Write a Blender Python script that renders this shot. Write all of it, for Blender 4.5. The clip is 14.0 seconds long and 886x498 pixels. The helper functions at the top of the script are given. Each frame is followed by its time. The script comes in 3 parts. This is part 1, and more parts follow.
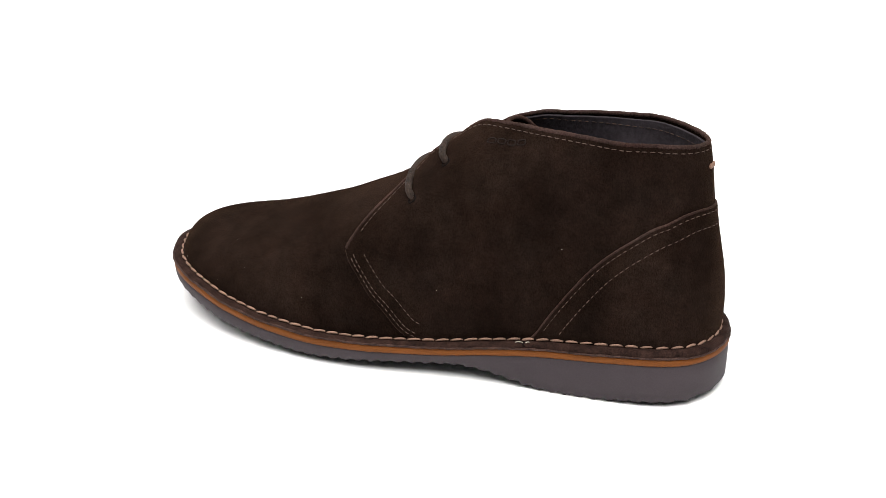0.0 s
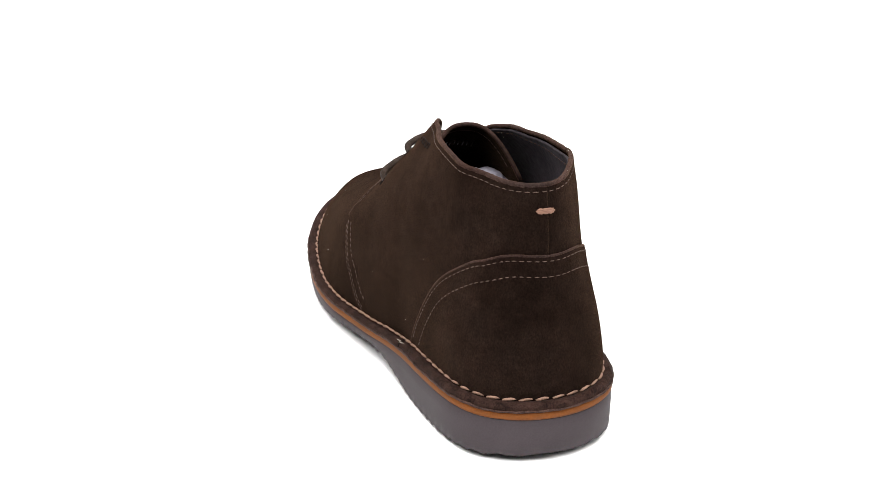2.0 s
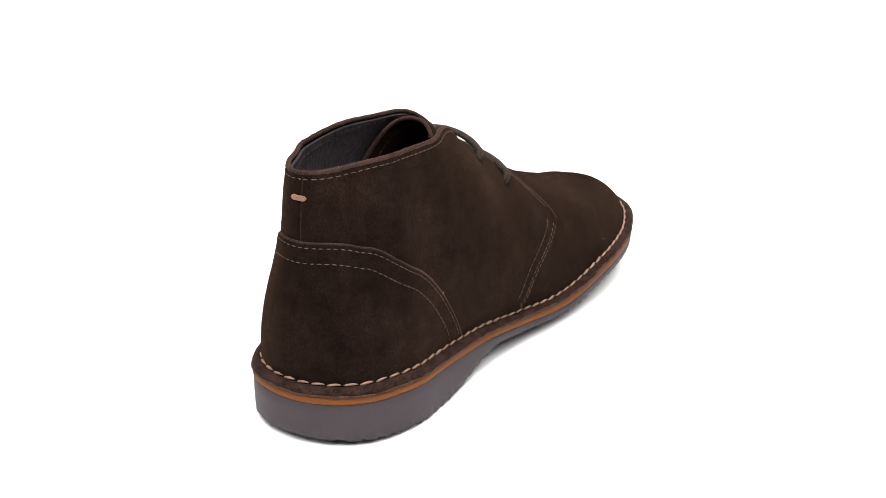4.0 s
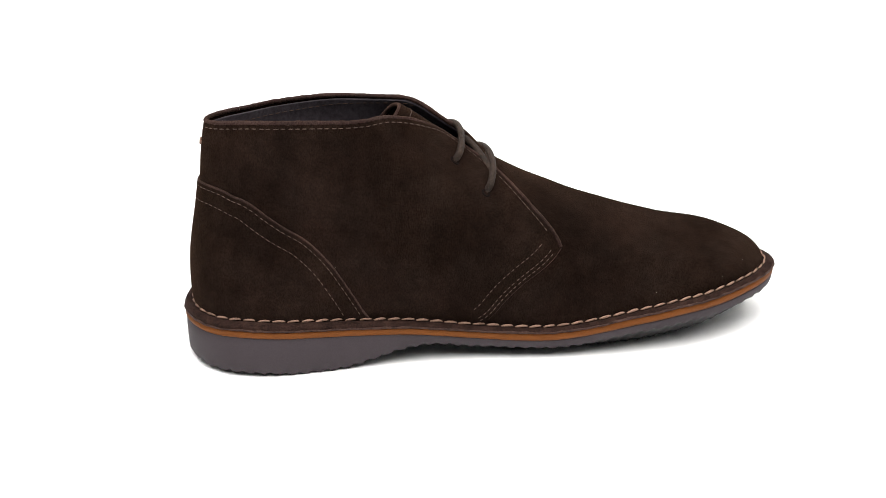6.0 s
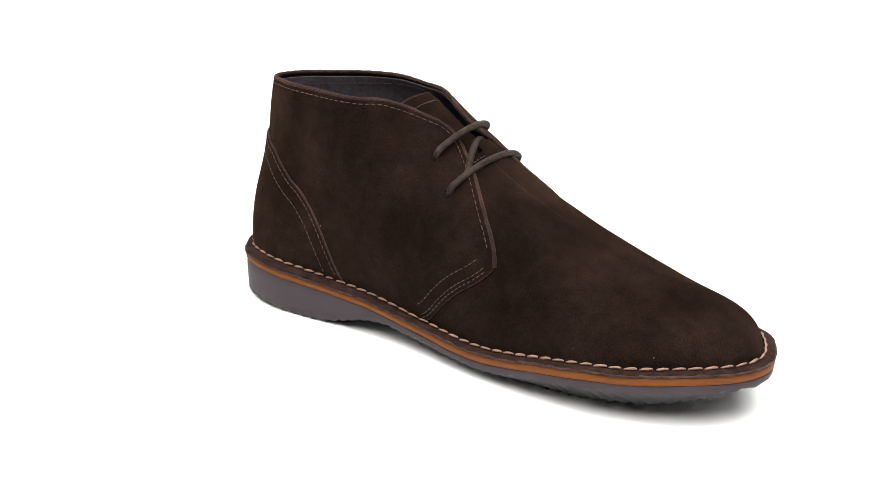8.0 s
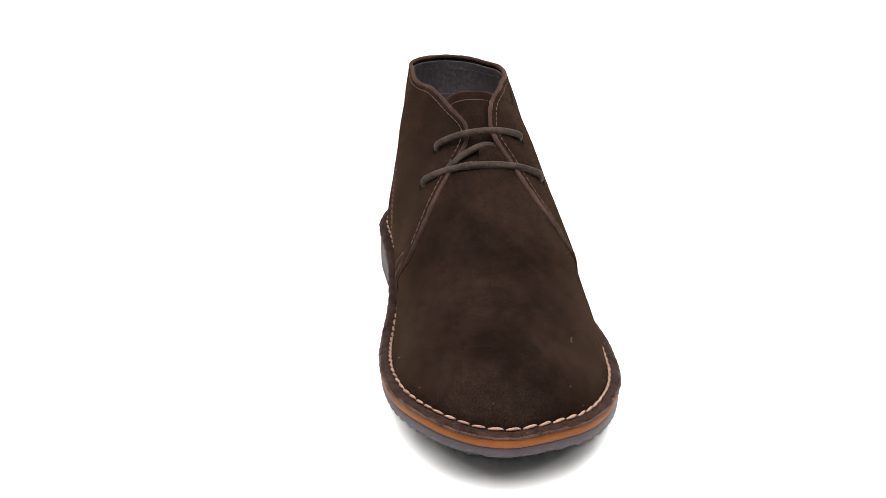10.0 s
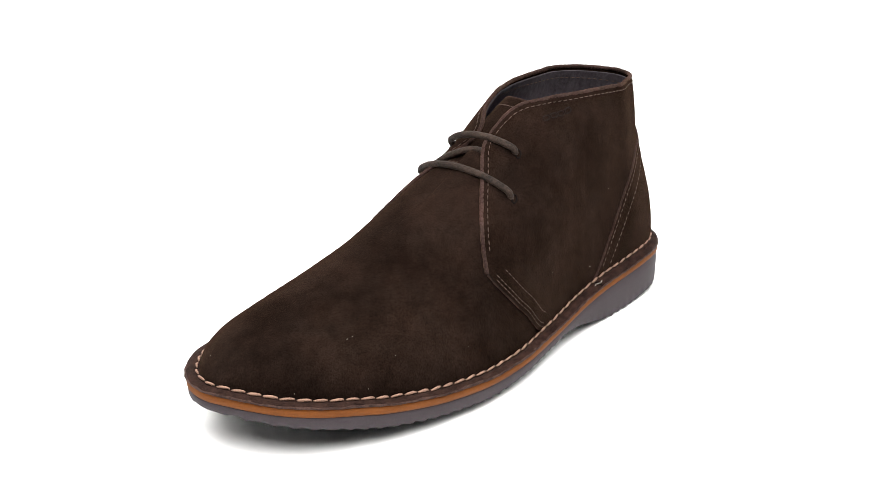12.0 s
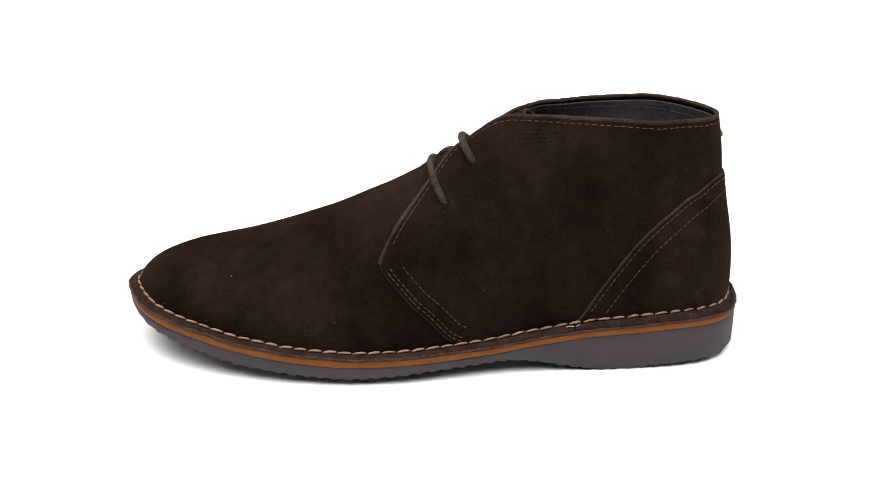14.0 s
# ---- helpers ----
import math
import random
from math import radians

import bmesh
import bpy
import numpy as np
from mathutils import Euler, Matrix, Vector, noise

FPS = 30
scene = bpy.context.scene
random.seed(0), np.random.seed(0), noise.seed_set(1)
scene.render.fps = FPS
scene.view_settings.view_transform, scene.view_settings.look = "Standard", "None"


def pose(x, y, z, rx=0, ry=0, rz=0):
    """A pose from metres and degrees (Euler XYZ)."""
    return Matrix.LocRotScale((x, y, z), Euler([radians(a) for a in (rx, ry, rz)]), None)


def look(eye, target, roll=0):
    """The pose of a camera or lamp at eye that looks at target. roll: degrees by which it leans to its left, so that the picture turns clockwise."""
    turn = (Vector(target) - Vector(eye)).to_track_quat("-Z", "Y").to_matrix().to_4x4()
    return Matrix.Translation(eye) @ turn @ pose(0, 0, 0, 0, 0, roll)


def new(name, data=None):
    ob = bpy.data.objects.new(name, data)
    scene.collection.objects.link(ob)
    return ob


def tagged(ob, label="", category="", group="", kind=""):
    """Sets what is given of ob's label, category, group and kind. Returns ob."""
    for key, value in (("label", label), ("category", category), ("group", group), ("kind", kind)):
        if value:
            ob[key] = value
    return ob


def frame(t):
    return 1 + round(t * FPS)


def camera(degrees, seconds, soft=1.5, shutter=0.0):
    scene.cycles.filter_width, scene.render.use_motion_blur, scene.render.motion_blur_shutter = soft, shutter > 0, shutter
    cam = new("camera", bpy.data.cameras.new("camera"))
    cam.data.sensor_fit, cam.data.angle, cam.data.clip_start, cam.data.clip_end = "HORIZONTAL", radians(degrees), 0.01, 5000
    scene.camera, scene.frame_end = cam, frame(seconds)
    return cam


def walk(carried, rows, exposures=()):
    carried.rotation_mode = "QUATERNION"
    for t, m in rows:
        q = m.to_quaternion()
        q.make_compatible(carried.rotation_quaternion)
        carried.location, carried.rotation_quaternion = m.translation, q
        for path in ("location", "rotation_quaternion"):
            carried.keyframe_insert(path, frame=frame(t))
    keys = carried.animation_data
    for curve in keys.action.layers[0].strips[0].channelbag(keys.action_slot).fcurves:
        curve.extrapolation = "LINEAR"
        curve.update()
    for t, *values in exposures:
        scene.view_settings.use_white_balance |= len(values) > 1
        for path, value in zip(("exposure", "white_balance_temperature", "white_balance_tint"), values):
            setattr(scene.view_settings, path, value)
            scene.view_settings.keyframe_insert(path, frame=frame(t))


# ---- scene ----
# ---- camera: it stands still; the shoe turns before it ----
cam = camera(37.95, 14.0, soft=0.6)
EYE = pose(0, -0.595, 0.26816, 90 - 20.637, 0, 0.905)
# its automatic exposure closes a little while the long dark side faces it
walk(cam, [(0.0, EYE), (14.0, EYE)], [(0.0, -0.5), (1.5, -0.3), (3.0, -0.08), (4.2, -0.23), (6.3, -0.52), (7.2, -0.43), (8.0, -0.24), (9.3, -0.1),
                                      (10.5, -0.07), (11.5, -0.1), (12.5, -0.3), (13.3, -0.45), (14.0, -0.57)])

# ---- light: even white ambient, a softbox above and two added side fills ----
# a plain white world as ambient fill; no tent is built
world = bpy.data.worlds.new("white_ambient")
scene.world = world
world.use_nodes = True
world.node_tree.nodes["Background"].inputs["Color"].default_value = (1.0, 0.985, 0.985, 1)
world.node_tree.nodes["Background"].inputs["Strength"].default_value = 0.05


def softbox(name, eye, target, sx, sy, watts, color=(1, 0.98, 0.96)):
    data = bpy.data.lights.new(name, "AREA")
    data.shape, data.size, data.size_y, data.energy, data.color = "RECTANGLE", sx, sy, watts, color
    ob = new(name, data)
    ob.matrix_world = look(eye, target)
    return ob


softbox("softbox_top", (0.0, -0.42, 1.48), (0, 0, 0), 2.3, 1.9, 128)
# two weak unseen fills, added at the sides without a known source
softbox("side_fill_left", (-1.3, -0.5, 0.9), (0, 0, 0.05), 0.8, 0.8, 1.5)
softbox("side_fill_right", (1.3, -0.5, 0.9), (0, 0, 0.05), 0.8, 0.8, 1.5)


# ---- materials ----
def material(name, color, rough=0.7, spread=0.25, fine=900, coarse=30, bump=0.3, bump_size=0.0004, sheen=0.0, spec=0.4, tint=None, band_width=0.16):
    """A surface with grain at two scales; sizes in metres."""
    m = bpy.data.materials.new(name)
    m.use_nodes = True
    nt = m.node_tree
    b = nt.nodes["Principled BSDF"]
    tc = nt.nodes.new("ShaderNodeTexCoord")

    def grain(scale, detail, rough_n=0.6):
        n = nt.nodes.new("ShaderNodeTexNoise")
        n.inputs["Scale"].default_value, n.inputs["Detail"].default_value, n.inputs["Roughness"].default_value = scale, detail, rough_n
        nt.links.new(tc.outputs["Object"], n.inputs["Vector"])
        return n
    a, c = grain(fine, 3), grain(coarse, 4)
    add = nt.nodes.new("ShaderNodeMix")
    add.data_type = "FLOAT"
    add.inputs[0].default_value = 0.5
    nt.links.new(a.outputs["Fac"], add.inputs[2])
    nt.links.new(c.outputs["Fac"], add.inputs[3])
    ramp = nt.nodes.new("ShaderNodeValToRGB")
    e = ramp.color_ramp.elements
    e[0].position, e[1].position = 0.5 - band_width, 0.5 + band_width
    lo = [max(k * (1 - spread), 0) for k in color]
    hi = [k * (1 + spread) for k in (tint or color)]
    e[0].color, e[1].color = (*lo, 1), (*hi, 1)
    nt.links.new(add.outputs[0], ramp.inputs["Fac"])
    nt.links.new(ramp.outputs["Color"], b.inputs["Base Color"])
    b.inputs["Roughness"].default_value = rough
    b.inputs["Specular IOR Level"].default_value = spec
    if sheen:
        b.inputs["Sheen Weight"].default_value = sheen
        b.inputs["Sheen Roughness"].default_value = 0.45
        b.inputs["Sheen Tint"].default_value = (0.55, 0.38, 0.28, 1)
    bp = nt.nodes.new("ShaderNodeBump")
    bp.inputs["Strength"].default_value, bp.inputs["Distance"].default_value = bump, bump_size
    nt.links.new(a.outputs["Fac"], bp.inputs["Height"])
    nt.links.new(bp.outputs["Normal"], b.inputs["Normal"])
    return m


def suede(name, color, sheen=0.3, warm=(1.15, 0.98, 0.95)):
    """Napped leather: brushed patches, a soft mottle and a fine fibre grain; no gloss."""
    m = bpy.data.materials.new(name)
    m.use_nodes = True
    nt = m.node_tree
    b = nt.nodes["Principled BSDF"]
    tc = nt.nodes.new("ShaderNodeTexCoord")

    def grain(scale, detail, rough=0.6, stretch=None):
        n = nt.nodes.new("ShaderNodeTexNoise")
        n.inputs["Scale"].default_value, n.inputs["Detail"].default_value, n.inputs["Roughness"].default_value = scale, detail, rough
        src = tc.outputs["Object"]
        if stretch:
            mp = nt.nodes.new("ShaderNodeMapping")
            mp.inputs["Scale"].default_value = stretch
            nt.links.new(src, mp.inputs["Vector"])
            src = mp.outputs["Vector"]
        nt.links.new(src, n.inputs["Vector"])
        return n.outputs["Fac"]

    def spread(fac, lo, hi, gain):
        r = nt.nodes.new("ShaderNodeMapRange")
        r.inputs["From Min"].default_value, r.inputs["From Max"].default_value = 0.5 - gain, 0.5 + gain
        r.inputs["To Min"].default_value, r.inputs["To Max"].default_value = lo, hi
        nt.links.new(fac, r.inputs["Value"])
        return r.outputs["Result"]

    def times(x, y):
        q = nt.nodes.new("ShaderNodeMath")
        q.operation = "MULTIPLY"
        nt.links.new(x, q.inputs[0])
        nt.links.new(y, q.inputs[1])
        return q.outputs[0]
    patches = grain(30, 3, 0.55, (1.0, 1.0, 0.7))
    mottle = grain(170, 3, 0.6)
    fibre = grain(1500, 3, 0.75, (1.0, 1.0, 0.6))
    value = times(times(spread(patches, 0.64, 1.38, 0.16), spread(mottle, 0.8, 1.2, 0.2)), spread(fibre, 0.55, 1.45, 0.16))
    hue = nt.nodes.new("ShaderNodeMix")
    hue.data_type = "RGBA"
    nt.links.new(spread(grain(55, 2), 0.0, 1.0, 0.2), hue.inputs[0])
    hue.inputs[6].default_value = (*color, 1)
    hue.inputs[7].default_value = (*[c * w for c, w in zip(color, warm)], 1)
    scale = nt.nodes.new("ShaderNodeVectorMath")
    scale.operation = "SCALE"
    nt.links.new(hue.outputs[2], scale.inputs[0])
    nt.links.new(value, scale.inputs["Scale"])
    nt.links.new(scale.outputs["Vector"], b.inputs["Base Color"])
    b.inputs["Roughness"].default_value = 1.0
    b.inputs["Specular IOR Level"].default_value = 0.0
    b.inputs["Sheen Weight"].default_value = sheen
    b.inputs["Sheen Roughness"].default_value = 0.4
    b.inputs["Sheen Tint"].default_value = (0.34, 0.21, 0.14, 1)
    bp = nt.nodes.new("ShaderNodeBump")
    bp.inputs["Strength"].default_value, bp.inputs["Distance"].default_value = 0.85, 0.0004
    nt.links.new(fibre, bp.inputs["Height"])
    nt.links.new(bp.outputs["Normal"], b.inputs["Normal"])
    return m


SUEDE = suede("brown_suede", (0.0086, 0.0055, 0.0042), 0.11, (1.08, 0.98, 0.94))
SUEDE_EDGE = suede("raw_suede_edge", (0.0262, 0.0176, 0.0156), 0.25)
LINING = material("dark_lining_leather", (0.043, 0.036, 0.041), 0.75, 0.35, 420, 40, 0.7, 0.0009, 0.0, 0.14)
WELT = material("brown_welt_leather", (0.0150, 0.0074, 0.0056), 0.8, 0.6, 1300, 220, 0.8, 0.0006, 0.0, 0.05, (0.0205, 0.0108, 0.0084), 0.13)
WELT_LIP = material("scuffed_welt_lip", (0.024, 0.0132, 0.0102), 0.6, 0.6, 1500, 260, 0.9, 0.0006, 0.0, 0.08, (0.044, 0.0245, 0.0192), 0.13)
ORANGE = material("orange_midsole_rubber", (0.122, 0.0375, 0.0066), 0.7, 0.16, 1200, 60, 0.3, 0.0002, 0.0, 0.14)
RUBBER = material("grey_brown_rubber", (0.036, 0.0285, 0.0320), 0.65, 0.16, 1500, 35, 0.3, 0.0002, 0.0, 0.15)
THREAD = material("tan_cord", (0.31, 0.185, 0.133), 0.8, 0.5, 2600, 160, 1.0, 0.0006, 0.0, 0.25)
FINE_THREAD = material("brown_thread", (0.062, 0.039, 0.031), 0.8, 0.5, 2500, 150, 0.5, 0.0003, 0.0, 0.2)
TACK = material("tan_tack_thread", (0.17, 0.088, 0.060), 0.7, 0.3, 3000, 200, 0.7, 0.0003, 0.0, 0.3)
LACE = material("brown_waxed_lace", (0.0150, 0.0100, 0.0076), 0.7, 0.4, 2200, 300, 0.8, 0.0005, 0.0, 0.16, (0.026, 0.0168, 0.0124), 0.1)
# tread rubber with the underside's deep shade put into its colour
TREAD = material("shade_painted_tread", (0.010, 0.009, 0.009), 0.7, 0.2, 900, 60, 0.4, 0.0004)
# near-black colour for the shade inside holes and gaps
HOLE_SHADE = material("painted_hole_shade", (0.006, 0.0045, 0.004), 0.95, 0.2, spec=0.03)
MARK = material("embossed_mark", (0.0125, 0.0092, 0.0080), 1.0, 0.3, spec=0.02)
PRINT = material("grey_print", (0.11, 0.11, 0.115), 0.7, 0.3)
PAPER = material("white_tissue_paper", (0.20, 0.19, 0.225), 0.8, 0.06, 300, 60, 0.5, 0.001)
LINT = material("pale_lint", (0.55, 0.50, 0.42), 0.9, 0.2)
WHITE = material("white_studio_sheet", (0.94, 0.94, 0.94), 0.75, 0.015, 300, 4, 0.05, 0.0002, 0.0, 0.2)

# ---- the shape of the last, in millimetres: u from heel to toe, v to the shoe's own left, z up ----
def curve(*knots):
    """A smooth function through (x, y) knots, level outside them."""
    xs, ys = np.array(knots, float).T
    d = np.diff(ys) / np.diff(xs)
    m = np.concatenate([[d[0]], (d[:-1] + d[1:]) / 2, [d[-1]]])
    m[1:-1] = np.where(d[:-1] * d[1:] <= 0, 0, m[1:-1])

    def f(x):
        x = np.clip(np.asarray(x, float), xs[0], xs[-1])
        i = np.clip(np.searchsorted(xs, x) - 1, 0, len(xs) - 2)
        h = xs[i + 1] - xs[i]
        s = (x - xs[i]) / h
        return ((1 + 2 * s) * (1 - s) ** 2 * ys[i] + s * (1 - s) ** 2 * h * m[i]
                + s * s * (3 - 2 * s) * ys[i + 1] + s * s * (s - 1) * h * m[i + 1])
    return f


# welt edge seen from above: heel, outer side, toe, inner side
EDGE = np.array([
    (-4, 4), (-2.5, 17), (2.8, 28.3), (11, 36.2), (25, 42), (50, 45.5), (78, 48.5), (100, 52), (127, 58), (153, 64),
    (180, 66.8), (205, 66), (228, 62.8), (250, 57), (268, 49), (281, 39), (290, 24.5), (294.8, 11), (294, 0),
    (290, -8.5), (282.6, -17.3), (273.7, -24.4), (261.6, -30.8), (245, -36.5), (225, -39.5), (205, -40), (180, -38.8),
    (155, -36), (135, -33), (110, -31.5), (80, -31.5), (55, -33), (40, -34), (25, -32), (12, -26.5), (3, -17.5), (-2, -7)], float)


def closed_curve(pts, n):
    """n points at even steps along a closed smooth curve through pts."""
    p0, p1, p2, p3 = np.roll(pts, 1, 0), pts, np.roll(pts, -1, 0), np.roll(pts, -2, 0)
    s = np.linspace(0, 1, 40, endpoint=False)[None, :, None]
    a, b, c, d = p0[:, None], p1[:, None], p2[:, None], p3[:, None]
    q = 0.5 * (2 * b + (c - a) * s + (2 * a - 5 * b + 4 * c - d) * s ** 2 + (3 * b - a - 3 * c + d) * s ** 3)
    q = q.reshape(-1, 2)
    run = np.concatenate([[0], np.cumsum(np.linalg.norm(np.diff(np.vstack([q, q[:1]]), axis=0), axis=1))])
    at = np.linspace(0, run[-1], n, endpoint=False)
    q = np.vstack([q, q[:1]])
    return np.stack([np.interp(at, run, q[:, k]) for k in (0, 1)], 1), run[-1]


NE = 720
EDGE[:, 1] = 7 + (EDGE[:, 1] - 7) * np.interp(EDGE[:, 0], [0, 60, 130, 180, 295], [1.012, 1.012, 1.0, 0.984, 0.984])
EDGE[:, 1] += np.where(EDGE[:, 1] > 7, np.interp(EDGE[:, 0], [120, 170, 235, 275], [0, 1.5, 1.5, 0]), 0)
EDGE[:, 0] += np.interp(EDGE[:, 0], [250, 295], [0, 1.6])
RIM, RIM_LENGTH = closed_curve(EDGE, NE)
_t = np.roll(RIM, -1, 0) - np.roll(RIM, 1, 0)
_t /= np.linalg.norm(_t, axis=1)[:, None]
OUTWARD = np.stack([-_t[:, 1], _t[:, 0]], 1)
for _ in range(12):
    OUTWARD = (np.roll(OUTWARD, 1, 0) + OUTWARD + np.roll(OUTWARD, -1, 0)) / 3
OUTWARD /= np.linalg.norm(OUTWARD, axis=1)[:, None]
LEFTNESS = (1 + OUTWARD[:, 1]) / 2

welt_left = curve((-5, 23.4), (20, 23.8), (44, 22.4), (70, 20.7), (97, 17.4), (116, 15.1), (147, 13.7), (178, 13.1), (200, 14.2),
                  (213, 15.3), (226, 17.0), (240, 18.8), (253, 21.1), (268, 23.2), (281, 25.5), (295, 28.0))
welt_right = curve((-5, 23.4), (20, 23.8), (47, 22.4), (73, 20.9), (87, 20), (100, 19.2), (114, 17.6), (127, 16), (141, 14.7), (154, 13.9),
                   (167, 13.6), (180, 14.6), (194, 16.8), (207, 19.2), (220, 21), (233, 22.8), (246, 24), (260, 25.6), (274, 27.6), (295, 28.4))
WELT_Z = LEFTNESS * welt_left(RIM[:, 0]) + (1 - LEFTNESS) * welt_right(RIM[:, 0])
for _ in range(6):
    WELT_Z = (np.roll(WELT_Z, 1) + WELT_Z + np.roll(WELT_Z, -1)) / 3
sole_thick = curve((-5, 16.4), (6, 17.6), (20, 18.2), (60, 17.7), (72, 16.1), (84, 12.4), (97, 8.0), (116, 4.5), (141, 4.7), (178, 6.2), (213, 6.4), (240, 6.7), (268, 5.8), (295, 4.4))
mid_thick = curve((-5, 3.3), (60, 3.3), (100, 3.2), (140, 3.4), (180, 3.6), (240, 3.8), (295, 3.8))
welt_thick = curve((-5, 4.0), (40, 3.9), (90, 3.1), (140, 2.1), (180, 1.9), (295, 2.0))
MID_Z = WELT_Z - mid_thick(RIM[:, 0])                       # underside of the orange layer
LOW_Z = MID_Z - sole_thick(RIM[:, 0]) + (1 - LEFTNESS) * curve((130, 0), (165, 1.5), (240, 1.7), (285, 0.4))(RIM[:, 0])      # lower edge of the rubber


# the upper: sections from the feather edge up over the instep
ridge = curve((-10, 190), (15, 184), (45, 169), (60, 157.5), (75, 145), (87, 133.2), (104, 121.8), (126, 103.2), (138, 95.8), (148, 89.8), (157, 84.8), (165, 80.6), (178, 75),
              (191, 69.5), (205, 64.8), (220, 60), (235, 55.8), (250, 51.9), (270, 48.2), (297, 43))
middle = curve((0, 5), (45, 6.5), (90, 9), (130, 10.5), (165, 10.5), (200, 10), (235, 9.5), (295, 9))
full_left = curve((0, 2.05), (100, 2.1), (130, 2.25), (165, 2.1), (200, 1.75), (240, 1.52), (295, 1.45))
full_right = curve((0, 2.05), (60, 2.2), (100, 2.4), (140, 2.75), (170, 2.65), (200, 2.05), (240, 1.7), (270, 1.85), (295, 1.85))
fade = curve((0, 0.5), (50, 0.55), (95, 0.75), (300, 0.75))
swell_left = curve((0, 2.2), (20, 4.0), (50, 3.6), (100, 3.2), (150, 1), (190, 0))
swell_right = curve((0, 2.2), (20, 4.0), (60, 5.2), (90, 6.8), (115, 6), (145, 2.3), (190, 0))
tilt = curve((40, 0), (80, 0.06), (122, 0.06), (145, 0))       # the collar stands higher on the outer side
flare = curve((92, 0), (108, 0.9), (132, 1.1), (152, 0))            # the outer facing rises to a peak
rear = curve((0, 0.3), (22, 0.75), (50, 0.8), (105, 0))
HEEL_U, TOE_U = 45.0, 235.0
FEATHER = RIM - OUTWARD * curve((-5, 7.4), (30, 7.6), (60, 7.8), (110, 7.2), (140, 6.4), (165, 5.9), (295, 5.8))(RIM[:, 0])[:, None]
FEATHER_Z = WELT_Z + np.minimum(2.4, welt_thick(RIM[:, 0]) - 0.5)


# the last's waist and heel: fullness added or taken away, by place round the feather edge (columns) and by phi (rows)
TRIM_PLACES = (-300, -240, -200, -150, -105, -65, -32, 0, 32, 65, 105, 150, 200, 240, 300)
TRIM_PHI = np.array((0, 0.15, 0.28, 0.42, 0.65, 1.0))
TRIM_ROWS = [curve(*zip(TRIM_PLACES, (0, *row, 0))) for row in (
        (-0.052, -0.025, -0.028, -0.096, -0.160, -0.059, -0.009, -0.049, -0.050, -0.045, -0.031, -0.025, -0.013),
        (-0.046, -0.005, 0.003, -0.088, -0.223, -0.165, -0.051, -0.126, -0.116, -0.013, -0.006, -0.033, -0.014),
        (-0.018, 0.010, 0.010, -0.029, -0.165, -0.122, -0.001, -0.045, -0.042, 0.032, 0.029, -0.000, 0.003),
        (-0.029, -0.025, -0.010, -0.040, -0.101, -0.084, -0.033, -0.025, -0.015, 0.006, 0.007, -0.001, 0.034))]


def trim(i, phi):
    i = (np.asarray(i, float) + NE / 2) % NE - NE / 2
    v = np.stack([0 * i, *[row(i) for row in TRIM_ROWS], TRIM_ROWS[-1](i)], 0)
    gap = np.diff(TRIM_PHI)
    d = np.diff(v, axis=0) / gap.reshape(-1, *([1] * i.ndim))
    m = np.concatenate([d[:1], (d[:-1] + d[1:]) / 2, d[-1:]], 0)
    phi = np.clip(phi, 0, 1)
    k = np.clip(np.searchsorted(TRIM_PHI, phi, side="right") - 1, 0, len(gap) - 1)
    h = gap[k]
    s = (phi - TRIM_PHI[k]) / h

    def pick(a, n):
        return np.take_along_axis(a, n[None], 0)[0]
    return ((1 + 2 * s) * (1 - s) ** 2 * pick(v, k) + s * (1 - s) ** 2 * h * pick(m, k)
            + s * s * (3 - 2 * s) * pick(v, k + 1) + s * s * (s - 1) * h * pick(m, k + 1))


